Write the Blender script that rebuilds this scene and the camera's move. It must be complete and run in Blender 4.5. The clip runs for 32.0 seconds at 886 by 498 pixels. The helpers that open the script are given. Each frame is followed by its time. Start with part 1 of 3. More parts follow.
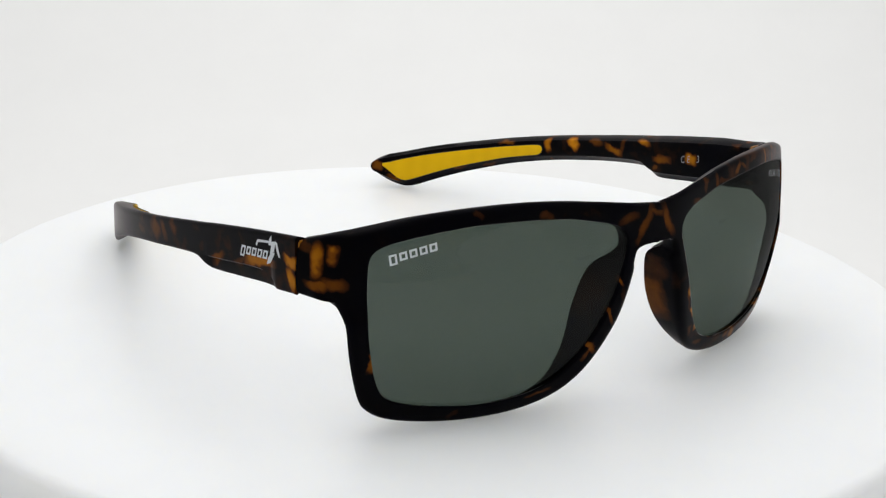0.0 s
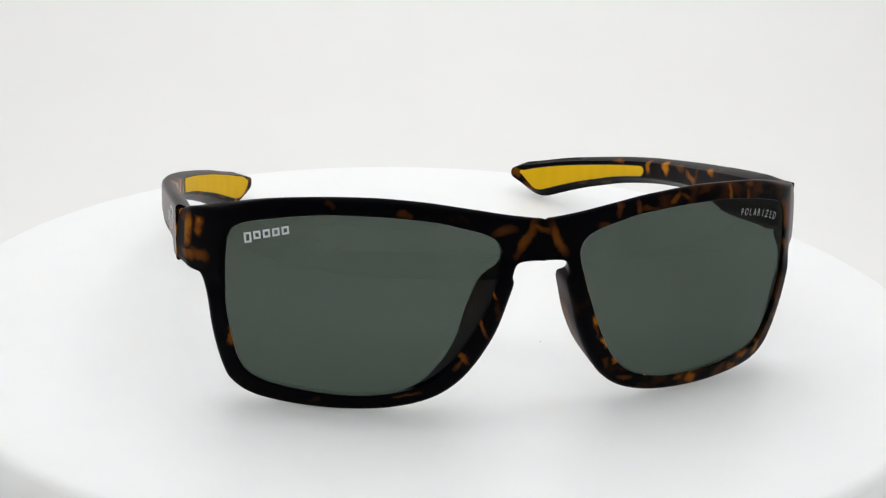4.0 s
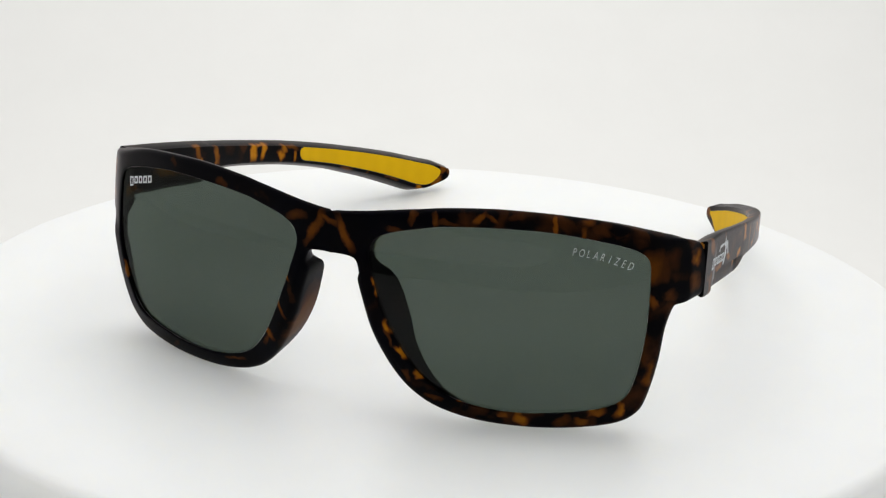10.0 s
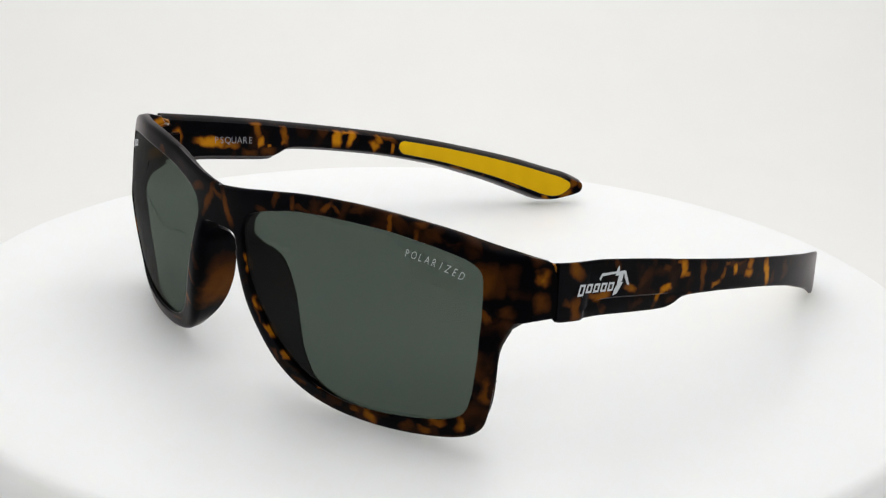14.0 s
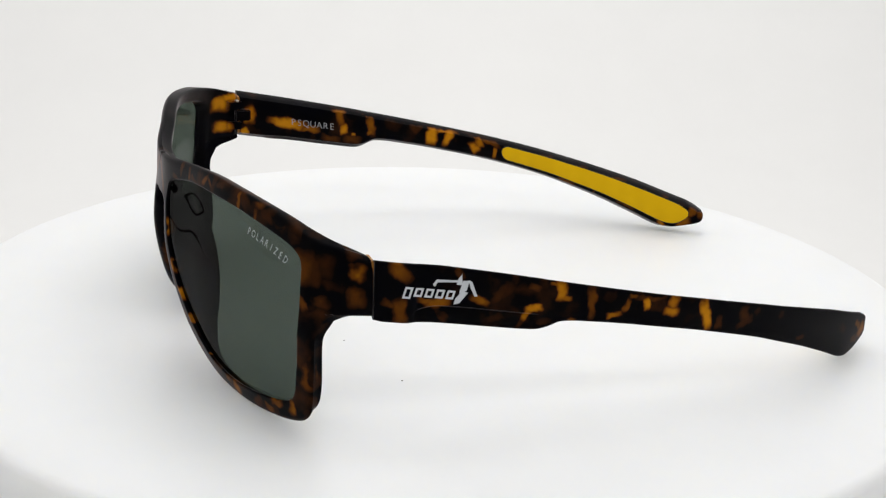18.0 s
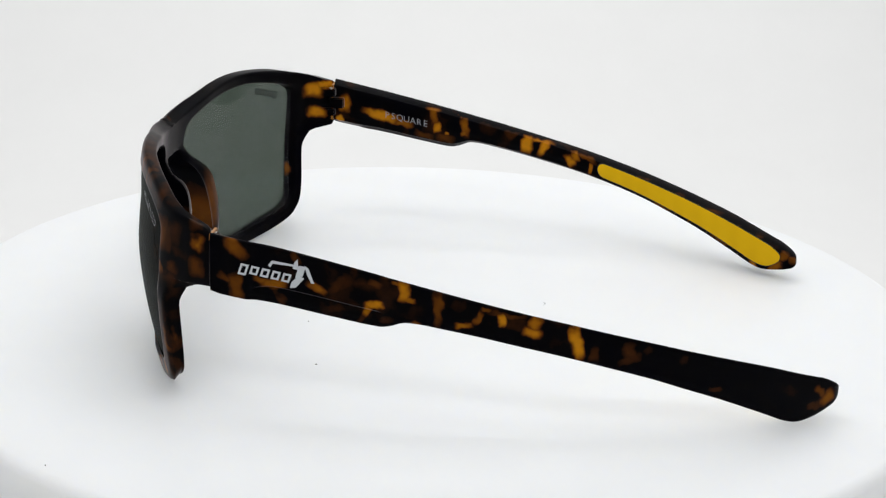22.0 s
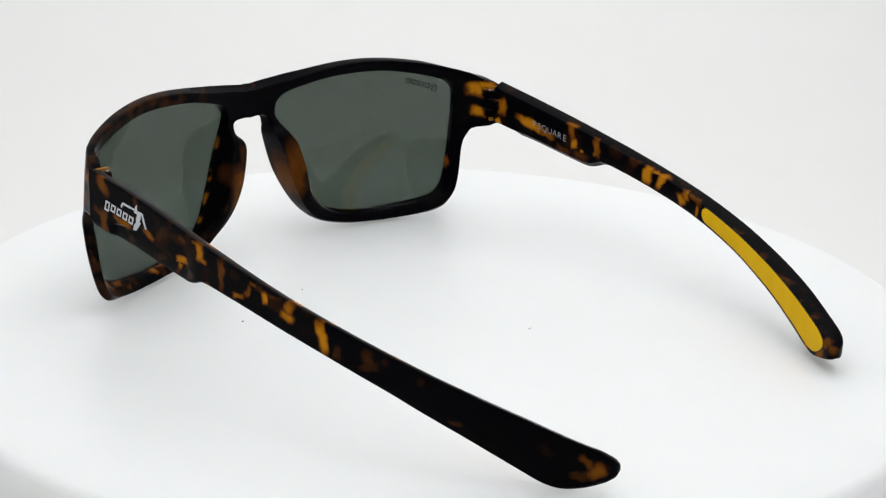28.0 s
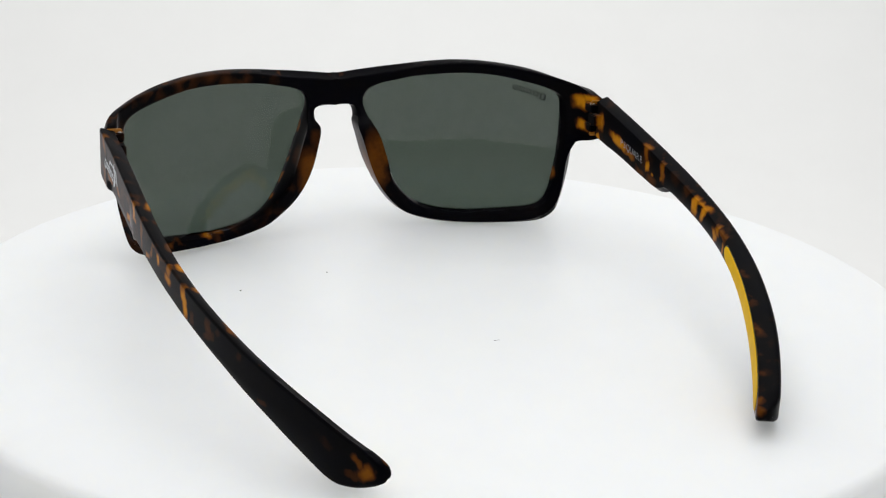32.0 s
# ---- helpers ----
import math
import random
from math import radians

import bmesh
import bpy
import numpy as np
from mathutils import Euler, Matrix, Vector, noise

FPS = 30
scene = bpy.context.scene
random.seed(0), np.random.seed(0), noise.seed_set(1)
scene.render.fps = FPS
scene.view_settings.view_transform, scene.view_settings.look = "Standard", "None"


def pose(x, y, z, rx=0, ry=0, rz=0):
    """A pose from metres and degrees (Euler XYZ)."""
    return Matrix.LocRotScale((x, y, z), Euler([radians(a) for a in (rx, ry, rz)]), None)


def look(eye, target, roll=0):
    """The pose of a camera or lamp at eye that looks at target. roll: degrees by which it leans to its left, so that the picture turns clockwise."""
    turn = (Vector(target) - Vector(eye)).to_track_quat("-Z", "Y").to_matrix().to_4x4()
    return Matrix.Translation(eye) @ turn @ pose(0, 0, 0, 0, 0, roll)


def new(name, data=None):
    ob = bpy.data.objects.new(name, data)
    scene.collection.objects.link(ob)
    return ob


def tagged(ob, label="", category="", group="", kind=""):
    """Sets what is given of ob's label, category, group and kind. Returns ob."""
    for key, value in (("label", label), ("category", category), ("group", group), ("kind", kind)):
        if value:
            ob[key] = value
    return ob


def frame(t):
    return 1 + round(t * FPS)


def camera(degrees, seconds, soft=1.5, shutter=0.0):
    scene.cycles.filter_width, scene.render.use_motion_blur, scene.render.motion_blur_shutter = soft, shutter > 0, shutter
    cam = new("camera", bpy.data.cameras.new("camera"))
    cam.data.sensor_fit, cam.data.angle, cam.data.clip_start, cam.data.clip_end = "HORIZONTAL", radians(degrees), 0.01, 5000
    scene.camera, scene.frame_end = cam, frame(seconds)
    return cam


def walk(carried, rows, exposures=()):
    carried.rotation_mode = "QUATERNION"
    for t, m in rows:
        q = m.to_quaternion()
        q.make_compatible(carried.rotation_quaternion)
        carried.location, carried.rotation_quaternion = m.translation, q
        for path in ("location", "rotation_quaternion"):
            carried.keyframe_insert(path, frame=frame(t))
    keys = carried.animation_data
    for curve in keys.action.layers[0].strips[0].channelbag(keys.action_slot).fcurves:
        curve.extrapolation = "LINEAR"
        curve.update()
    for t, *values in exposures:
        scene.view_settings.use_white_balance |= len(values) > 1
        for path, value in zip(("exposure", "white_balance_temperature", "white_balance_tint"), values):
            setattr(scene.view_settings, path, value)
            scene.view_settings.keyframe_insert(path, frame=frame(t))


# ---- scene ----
MM = 0.001
CLIP = 32.0

# ---------------------------------------------------------------- camera
EYE = Vector((0.0, -0.3644, 0.1414))
YAW, PITCH, ROLL = 0.00424, -0.33488, 2.382
cam = camera(32.25, CLIP, soft=1.25)
AIM = EYE + Vector((math.sin(YAW) * math.cos(PITCH), math.cos(YAW) * math.cos(PITCH), math.sin(PITCH)))
TINTS = [(0.0, -0.09, 6530, 9.5), (2.5, -0.09, 6600, 9), (4.0, -0.09, 6560, 9.5), (7.5, -0.09, 6660, 8.5), (12.0, -0.09, 6650, 8.5), (14.5, -0.09, 6620, 10),
         (17.0, -0.09, 6570, 12), (18.0, -0.09, 6620, 10), (19.0, -0.09, 6540, 10), (22.0, -0.09, 6470, 9.5), (25.5, -0.09, 6460, 9.3), (30.0, -0.09, 6520, 9), (CLIP, -0.09, 6520, 9)]
walk(cam, [(0.0, look(EYE, AIM, ROLL)), (CLIP, look(EYE, AIM, ROLL))], TINTS)

# ---------------------------------------------------------------- light
world = bpy.data.worlds.new("room")
scene.world = world
world.use_nodes = True
world.node_tree.nodes["Background"].inputs[0].default_value = (0.9, 0.95, 1.0, 1)
world.node_tree.nodes["Background"].inputs[1].default_value = 0.02


def area_lamp(name, place, target, sx, sy, watts, colour):
    data = bpy.data.lights.new(name, "AREA")
    data.shape, data.size, data.size_y, data.energy, data.color = "RECTANGLE", sx, sy, watts, colour
    ob = new(name, data)
    ob.matrix_world = look(place, target)
    return tagged(ob, "white LED light under the roof of the photo tent", "lamp", group="tent lights", kind="thing")


area_lamp("led_panel", (0, 0.02, 0.57), (0, 0.0201, 0), 0.60, 0.60, 1.86, (1.0, 1.0, 1.0))
for at, high, w in ((-0.40, 0.42, 0.60), (-0.02, 0.46, 0.28), (0.36, 0.44, 0.46)):
    area_lamp("led_strip", (0, at, high), (0, at + (0.25 if at < -0.3 else 0.0001), 0), 0.50, 0.035, w, (1.0, 1.0, 1.0))


# ---------------------------------------------------------------- materials
class Tree:
    """A small wrapper to build a node material."""

    def __init__(self, name):
        self.mat = bpy.data.materials.new(name)
        self.mat.use_nodes = True
        self.t = self.mat.node_tree
        self.bsdf = self.t.nodes["Principled BSDF"]
        self.out = self.t.nodes["Material Output"]

    def node(self, kind, **values):
        n = self.t.nodes.new(kind)
        for k, v in values.items():
            if k == "operation":
                n.operation = v
        return n

    def join(self, a, b):
        self.t.links.new(a, b)

    def coords(self):
        return self.node("ShaderNodeTexCoord").outputs["Object"]

    def noise(self, vec, scale, detail=3.0, rough=0.55):
        n = self.node("ShaderNodeTexNoise")
        n.inputs["Scale"].default_value, n.inputs["Detail"].default_value = scale, detail
        n.inputs["Roughness"].default_value = rough
        self.join(vec, n.inputs["Vector"])
        return n

    def ramp(self, fac, stops):
        n = self.node("ShaderNodeValToRGB")
        e = n.color_ramp.elements
        e[0].position, e[0].color = stops[0][0], (*stops[0][1], 1)
        e[1].position, e[1].color = stops[-1][0], (*stops[-1][1], 1)
        for p, c in stops[1:-1]:
            x = e.new(p)
            x.color = (*c, 1)
        self.join(fac, n.inputs["Fac"])
        return n.outputs["Color"]

    def math(self, op, a, b=None):
        n = self.node("ShaderNodeMath", operation=op)
        for i, v in enumerate((a, b)):
            if v is None:
                continue
            if isinstance(v, (int, float)):
                n.inputs[i].default_value = v
            else:
                self.join(v, n.inputs[i])
        return n.outputs[0]

    def vec(self, op, a, b):
        n = self.node("ShaderNodeVectorMath", operation=op)
        for i, v in enumerate((a, b)):
            if isinstance(v, (tuple, list)):
                n.inputs[i].default_value = v
            else:
                self.join(v, n.inputs[i])
        return n.outputs["Value"] if op in ("LENGTH", "DISTANCE", "DOT_PRODUCT") else n.outputs["Vector"]

    def bump(self, height, strength, distance):
        n = self.node("ShaderNodeBump")
        n.inputs["Strength"].default_value, n.inputs["Distance"].default_value = strength, distance
        self.join(height, n.inputs["Height"])
        self.join(n.outputs["Normal"], self.bsdf.inputs["Normal"])

    def set(self, **kw):
        for k, v in kw.items():
            self.bsdf.inputs[k.replace("_", " ")].default_value = v
        return self


def plain(name, colour, rough, scale=300.0, vary=0.06, metal=0.0, bump=0.0):
    """A surface with a slight variation at two scales."""
    m = Tree(name)
    c = m.coords()
    n = m.math("ADD", m.math("MULTIPLY", m.noise(c, scale).outputs["Fac"], 0.6), m.math("MULTIPLY", m.noise(c, scale * 0.08).outputs["Fac"], 0.4))
    lo, hi = [x * (1 - vary) for x in colour], [min(1, x * (1 + vary)) for x in colour]
    m.join(m.ramp(n, [(0.3, lo), (0.7, hi)]), m.bsdf.inputs["Base Color"])
    m.set(Roughness=rough, Metallic=metal)
    if bump:
        m.bump(m.noise(c, scale * 4).outputs["Fac"], 0.3, bump)
    return m.mat


def tortoise(name, clouds, net):
    """Matte tortoiseshell acetate: near-black cells, a brown net between them, amber clouds. clouds: place, half-sizes
    in mm, turn in degrees and strength of each. net: an axis, two places on it in mm and the net's strength at both."""
    m = Tree(name)
    c = m.coords()
    warp = m.noise(c, 300.0, 2.0, 0.5)
    warped = m.vec("ADD", c, m.vec("MULTIPLY", m.vec("SUBTRACT", warp.outputs["Color"], (0.5, 0.5, 0.5)), (0.0025, 0.0025, 0.0025)))
    best = None
    for place, size, lean, power in clouds:
        spot = m.node("ShaderNodeMapping")
        spot.vector_type = "TEXTURE"
        m.join(warped, spot.inputs["Vector"])
        spot.inputs["Location"].default_value = [v * MM for v in place]
        spot.inputs["Rotation"].default_value = [radians(v) for v in lean]
        spot.inputs["Scale"].default_value = [v * MM for v in size]
        fall = m.node("ShaderNodeMapRange")
        fall.interpolation_type = "SMOOTHSTEP"
        squared = m.vec("MULTIPLY", spot.outputs["Vector"], spot.outputs["Vector"])
        m.join(m.vec("LENGTH", squared, (0, 0, 0)), fall.inputs["Value"])
        for key, v in zip(("From Min", "From Max", "To Min", "To Max"), (0.0, 2.5, min(1.0, power * 1.06), 0.0)):
            fall.inputs[key].default_value = v
        v = fall.outputs["Result"]
        best = v if best is None else m.math("MAXIMUM", best, v)
    wide = m.noise(c, 180.0, 1.3, 0.5)
    bent = m.vec("ADD", c, m.vec("MULTIPLY", m.vec("SUBTRACT", wide.outputs["Color"], (0.5, 0.5, 0.5)), (0.006, 0.006, 0.006)))
    cells = m.node("ShaderNodeTexVoronoi")
    cells.feature = "DISTANCE_TO_EDGE"
    cells.inputs["Scale"].default_value = 165.0
    m.join(m.vec("MULTIPLY", bent, (1.0, 1.0, 0.75)), cells.inputs["Vector"])
    edge = m.math("SUBTRACT", 1.0, m.math("MULTIPLY", cells.outputs["Distance"], 2.6))
    where = m.math("MULTIPLY", m.math("SUBTRACT", m.noise(c, 75.0, 2.0).outputs["Fac"], 0.36), 2.6)
    apart = m.node("ShaderNodeSeparateXYZ")
    m.join(c, apart.inputs[0])
    grade = m.node("ShaderNodeMapRange")
    grade.interpolation_type = "SMOOTHSTEP"
    m.join(apart.outputs[net[0]], grade.inputs["Value"])
    for key, v in zip(("From Min", "From Max", "To Min", "To Max"), (net[1] * MM, net[2] * MM, net[3], net[4])):
        grade.inputs[key].default_value = v
    mottle = m.math("MINIMUM", m.math("MULTIPLY", m.math("SUBTRACT", m.noise(bent, 150.0, 1.5).outputs["Fac"], 0.52), 4.5), 0.55)
    low = m.math("MULTIPLY", m.math("MAXIMUM", m.math("MINIMUM", edge, where), mottle), grade.outputs["Result"])
    level = m.math("MAXIMUM", best, low)
    fine = m.math("MULTIPLY", m.math("SUBTRACT", m.noise(c, 300.0, 3.0).outputs["Fac"], 0.5), 0.22)
    level = m.math("ADD", level, fine)
    colour = m.ramp(level, [(0.0, (0.0010, 0.0010, 0.0028)), (0.13, (0.0022, 0.0016, 0.0022)), (0.33, (0.055, 0.017, 0.0035)),
                            (0.55, (0.21, 0.066, 0.005)), (0.78, (0.50, 0.18, 0.006)), (0.98, (0.82, 0.34, 0.010))])
    m.join(colour, m.bsdf.inputs["Base Color"])
    m.set(Roughness=0.38, IOR=1.11, Sheen_Weight=0.68, Sheen_Roughness=0.24, Sheen_Tint=(1.0, 0.92, 0.93, 1.0))
    m.bump(m.noise(c, 9000.0, 2.0).outputs["Fac"], 0.25, 0.00002)
    glow = m.node("ShaderNodeBsdfTranslucent")
    m.join(colour, glow.inputs["Color"])
    mix = m.node("ShaderNodeMixShader")
    mix.inputs[0].default_value = 0.30
    m.join(m.bsdf.outputs[0], mix.inputs[1])
    m.join(glow.outputs[0], mix.inputs[2])
    m.join(mix.outputs[0], m.out.inputs["Surface"])
    return m.mat


def lens_tint():
    """The tinted, polarising front skin of a lens, with the gloss of bare plastic."""
    m = Tree("grey_green_lens")
    m.t.nodes.remove(m.bsdf)
    tint = m.node("ShaderNodeBsdfTransparent")
    tint.inputs["Color"].default_value = (0.066, 0.0835, 0.069, 1)
    gloss = m.node("ShaderNodeBsdfGlossy")
    gloss.inputs["Roughness"].default_value = 0.0
    facing = m.node("ShaderNodeLayerWeight")
    facing.inputs["Blend"].default_value = 0.5
    mirror = m.math("ADD", m.math("MULTIPLY", m.math("POWER", facing.outputs["Facing"], 5.0), 0.10), 0.013)
    g = m.node("ShaderNodeMixShader")
    m.join(mirror, g.inputs[0])
    m.join(tint.outputs[0], g.inputs[1])
    m.join(gloss.outputs[0], g.inputs[2])
    m.join(g.outputs[0], m.out.inputs["Surface"])
    return m.mat


def lens_clear():
    """The clear, coated back of a lens."""
    m = Tree("clear_lens_back")
    m.t.nodes.remove(m.bsdf)
    clear = m.node("ShaderNodeBsdfTransparent")
    gloss = m.node("ShaderNodeBsdfGlossy")
    gloss.inputs["Roughness"].default_value = 0.0
    facing = m.node("ShaderNodeLayerWeight")
    facing.inputs["Blend"].default_value = 0.5
    g = m.node("ShaderNodeMixShader")
    m.join(m.math("ADD", m.math("MULTIPLY", m.math("POWER", facing.outputs["Facing"], 5.0), 0.03), 0.016), g.inputs[0])
    m.join(clear.outputs[0], g.inputs[1])
    m.join(gloss.outputs[0], g.inputs[2])
    m.join(g.outputs[0], m.out.inputs["Surface"])
    return m.mat


# How far a temple's outer face stands from the middle, and its thickness, in mm.
BEND = {1: 0.000157, -1: 0.000165}


def ease(a, b, x):
    u = min(1.0, max(0.0, (x - a) / (b - a)))
    return u * u * (3 - 2 * u)


def temple_x(y, bend):
    return 72.0 - bend * max(0.0, y - 30) ** 2.6


def temple_t(y, side):
    return 3.9 + (2.0 * ease(60, 115, y) if side < 0 else -0.8 * ease(35, 85, y))


def face_y(x, z):
    """The wrapped front surface: depth in mm at a place on the front."""
    a = abs(x)
    w = max(0.0, 28 - z)
    return 0.108 * w * w / (w + 4) - 30.6 + 0.00282 * a * a + 3.4e-7 * a ** 4 + 0.0048 * (z - 22) ** 2 - 1.6 * (1 - ease(3, 24, a)) - 1.0 * ease(36, 46, z) * (1 - ease(38, 58, a)) + 0.03 * max(0.0, a - 60) ** 2 * ease(23, 28, z)


# Amber clouds in the plastic: on a temple's outer or inner face (distance behind the joint, height, half-length, half-height, lean in degrees, strength).
RIGHT_OUTER = [(3.4, 31.4, 1.8, 0.7, -29, 0.4), (5.5, 29.8, 2.7, 1.3, -84, 0.5), (5.5, 38, 2.5, 1.3, -45, 0.55), (10.8, 31.3, 1.7, 0.6, -17, 0.6),
               (13.5, 30.8, 2.4, 1.1, 12, 0.65), (14.3, 28.3, 1.8, 0.7, -54, 0.35), (17.7, 36.4, 1.4, 0.7, -50, 0.35), (22.1, 30.9, 2, 0.8, -26, 0.65),
               (26, 26.4, 1.9, 0.9, 5, 0.28), (26.9, 31.9, 2.6, 1.1, 36, 0.3), (31.5, 24.6, 1.2, 0.6, 56, 0.35), (32.4, 26.2, 1.4, 0.7, 63, 0.85),
               (34, 27.9, 1.7, 0.7, -1, 0.9), (34.1, 32.5, 1.7, 0.9, -26, 0.38)]
RIGHT_OUTER += [(36.6, 24.7, 1.6, 0.7, -8, 0.25), (38.8, 32.6, 1.2, 0.4, -18, 0.6), (39.9, 31.2, 1.9, 1, 87, 0.85), (40.8, 29.8, 1.4, 0.6, -13, 0.7),
               (42.6, 24.8, 1.3, 0.6, -16, 0.5), (47, 28, 3.2, 0.9, -89, 0.5), (51.1, 29.1, 1.4, 1.3, -33, 0.18), (52.2, 25, 1.6, 0.6, -2, 0.75),
               (55, 26.6, 1.5, 0.6, 55, 0.55), (56.8, 28.4, 0.9, 0.4, -4, 0.5), (60, 26.5, 1.2, 0.7, -73, 0.9), (61, 27.4, 3.5, 0.6, -9, 0.38),
               (62.9, 25.7, 2.2, 1.2, -19, 0.25), (66.3, 23.8, 1.8, 1, -16, 0.85)]
RIGHT_OUTER += [(66.9, 25.9, 1.3, 1.2, -33, 0.75), (74.7, 24.5, 1.1, 0.6, -7, 0.7), (75.3, 21.7, 3.2, 1.1, -79, 0.95), (79, 19.6, 1.7, 1, -90, 0.33),
               (86.3, 18.2, 2.4, 0.8, 24, 0.3), (86.3, 20.1, 1.8, 1.2, -87, 0.33), (89.9, 19.8, 1, 0.8, -39, 0.22), (97.5, 17.9, 1.4, 0.9, 69, 0.22),
               (104.8, 10.6, 1.3, 0.5, -22, 0.3), (115.8, 6.7, 3.3, 1, -39, 0.12), (120.3, 8.7, 4.9, 1.1, -25, 0.15), (127.2, 3.7, 1.7, 0.8, 1, 0.35),
               (128.1, 6.7, 1.6, 0.7, -53, 0.45), (130, 5.1, 2.1, 1.3, 47, 0.6)]
RIGHT_INNER = [(7.4, 39.3, 1.9, 0.8, 10, 0.35), (21.5, 31.4, 1.8, 1.4, -1, 0.75), (32.2, 28.6, 3, 1, -9, 0.5), (34, 25.8, 1, 0.6, -14, 0.4),
               (39.6, 31.8, 2.3, 0.7, 8, 0.7), (47.1, 29.1, 2.2, 0.9, -85, 0.35), (50.5, 26.9, 3, 0.9, 9, 0.6), (57.4, 27.5, 2.4, 0.8, 4, 0.4),
               (66.1, 25.5, 2.2, 1.3, 35, 0.85), (75.4, 22.9, 2.1, 1.1, 77, 0.7), (90.1, 20.6, 2.5, 0.6, -13, 0.5), (105.3, 9.7, 2.5, 0.7, -21, 0.32)]
LEFT_OUTER = [(1.2, 31.7, 2.3, 1.3, 65, 0.8), (1.7, 35.3, 2.3, 1.1, 2, 0.8), (14, 31.7, 5.5, 1.1, -13, 0.75), (21.4, 29.5, 3.4, 0.6, -24, 0.4),
              (26.6, 32.1, 1.8, 1.5, 54, 0.2), (31.2, 27.3, 3.2, 0.9, -32, 0.5), (38, 28.1, 1.4, 1.1, -10, 0.2), (51.7, 28.5, 1.9, 1.4, 36, 0.38),
              (56.8, 26.1, 2.2, 1.3, 56, 0.38), (61.8, 25.5, 2.6, 2.1, 31, 0.42), (71.1, 22.2, 2.6, 1, 5, 0.3)]
LEFT_INNER = [(2.1, 30.1, 1.1, 1, -61, 0.9), (3.4, 34.8, 2.3, 1.3, -88, 0.75), (14.1, 31.8, 4.7, 1.2, -14, 0.85), (20.9, 29.9, 2.4, 0.8, -5, 0.6),
              (26.9, 27, 2.8, 1, -18, 0.35), (29.5, 33.1, 2.9, 1.1, 87, 0.55), (29.7, 34.7, 2.2, 0.6, -6, 0.6), (30.4, 29.2, 1.5, 1.1, -75, 0.8),
              (33.1, 26.2, 2.3, 1, -5, 0.35), (33.3, 27.6, 0.6, 0.5, -2, 0.7), (38.5, 27.8, 1.2, 0.8, 17, 0.6), (38.6, 29.9, 2.8, 1, -79, 0.55),
              (38.7, 33.1, 2.1, 0.5, -8, 0.6), (45.6, 30.4, 3, 2.1, -25, 0.18)]
LEFT_INNER += [(52.2, 29.3, 2.1, 1.5, 39, 0.28), (56.7, 26.3, 2.4, 1.3, 80, 0.85), (60.9, 27.9, 3.2, 0.7, -7, 0.8), (61.6, 25.9, 2.3, 1.1, 65, 0.85),
              (69.3, 22.8, 1.8, 1, -51, 0.75), (70.5, 24.4, 1.4, 1.1, -76, 0.7), (73.9, 24.1, 3, 0.6, -21, 0.42), (75.4, 21.2, 1.4, 0.6, 84, 0.7),
              (90.6, 21, 2.8, 0.7, -10, 0.3), (98.8, 18.5, 3.2, 0.5, -18, 0.3), (103.1, 10.5, 1.9, 0.3, 73, 0.35), (109.4, 15, 3.0, 0.6, -16, 0.34),
              (117.2, 12.6, 0.9, 0.5, 8, 0.32), (121.5, 2.6, 1.4, 0.8, -48, 0.7)]
LEFT_INNER += [(122.3, 10.7, 0.9, 0.5, 6, 0.3), (128.5, 7.1, 1.9, 1.1, 43, 0.5)]
LEFT_INNER += [(127, 3.2, 2.5, 0.8, 45, 0.55), (131, 7, 1.2, 1.6, 0, 0.42), (112, 7.5, 3, 0.5, -25, 0.4), (96, 13, 3, 0.5, -20, 0.4)]
RIGHT_INNER += [(130, 6, 1.5, 1.5, 0, 0.5), (125, 2.5, 2.5, 0.7, 20, 0.42), (119, 4.5, 3, 0.5, -22, 0.36), (95, 12.5, 4, 0.5, -20, 0.36), (100, 19.5, 4, 0.5, -14, 0.36),
                (112, 16, 4, 0.5, -16, 0.32)]
# The same on the front (distance from the middle, height, ...), and in the round at its ends (three places, three half-sizes, strength).
FRONT_BLOBS = [(-62, 15.6, 1.8, 0.5, 89, 0.58), (-44.8, 2.5, 1.2, 0.8, 17, 0.22), (-42.6, 46.6, 1.3, 0.8, -33, 0.25), (-27.8, 45.3, 1.4, 0.7, -10, 0.33),
               (-25.6, 4.5, 2.9, 0.4, 15, 0.38), (-17.3, 44.8, 3.9, 1.1, -19, 0.16), (-15.6, 12.4, 1.7, 0.5, 55, 0.38), (-8.6, 24.9, 2.4, 0.6, -80, 0.22),
               (-7.7, 42.4, 2.5, 1, 8, 0.32), (-3.4, 40.5, 4.1, 0.9, 60, 0.45), (-0, 42.6, 2.3, 0.7, -22, 0.42), (3.5, 40.4, 3.8, 0.9, -63, 0.45),
               (13.6, 19.7, 2.5, 0.4, -71, 0.38), (13.9, 42.7, 1.9, 0.6, -6, 0.33)]
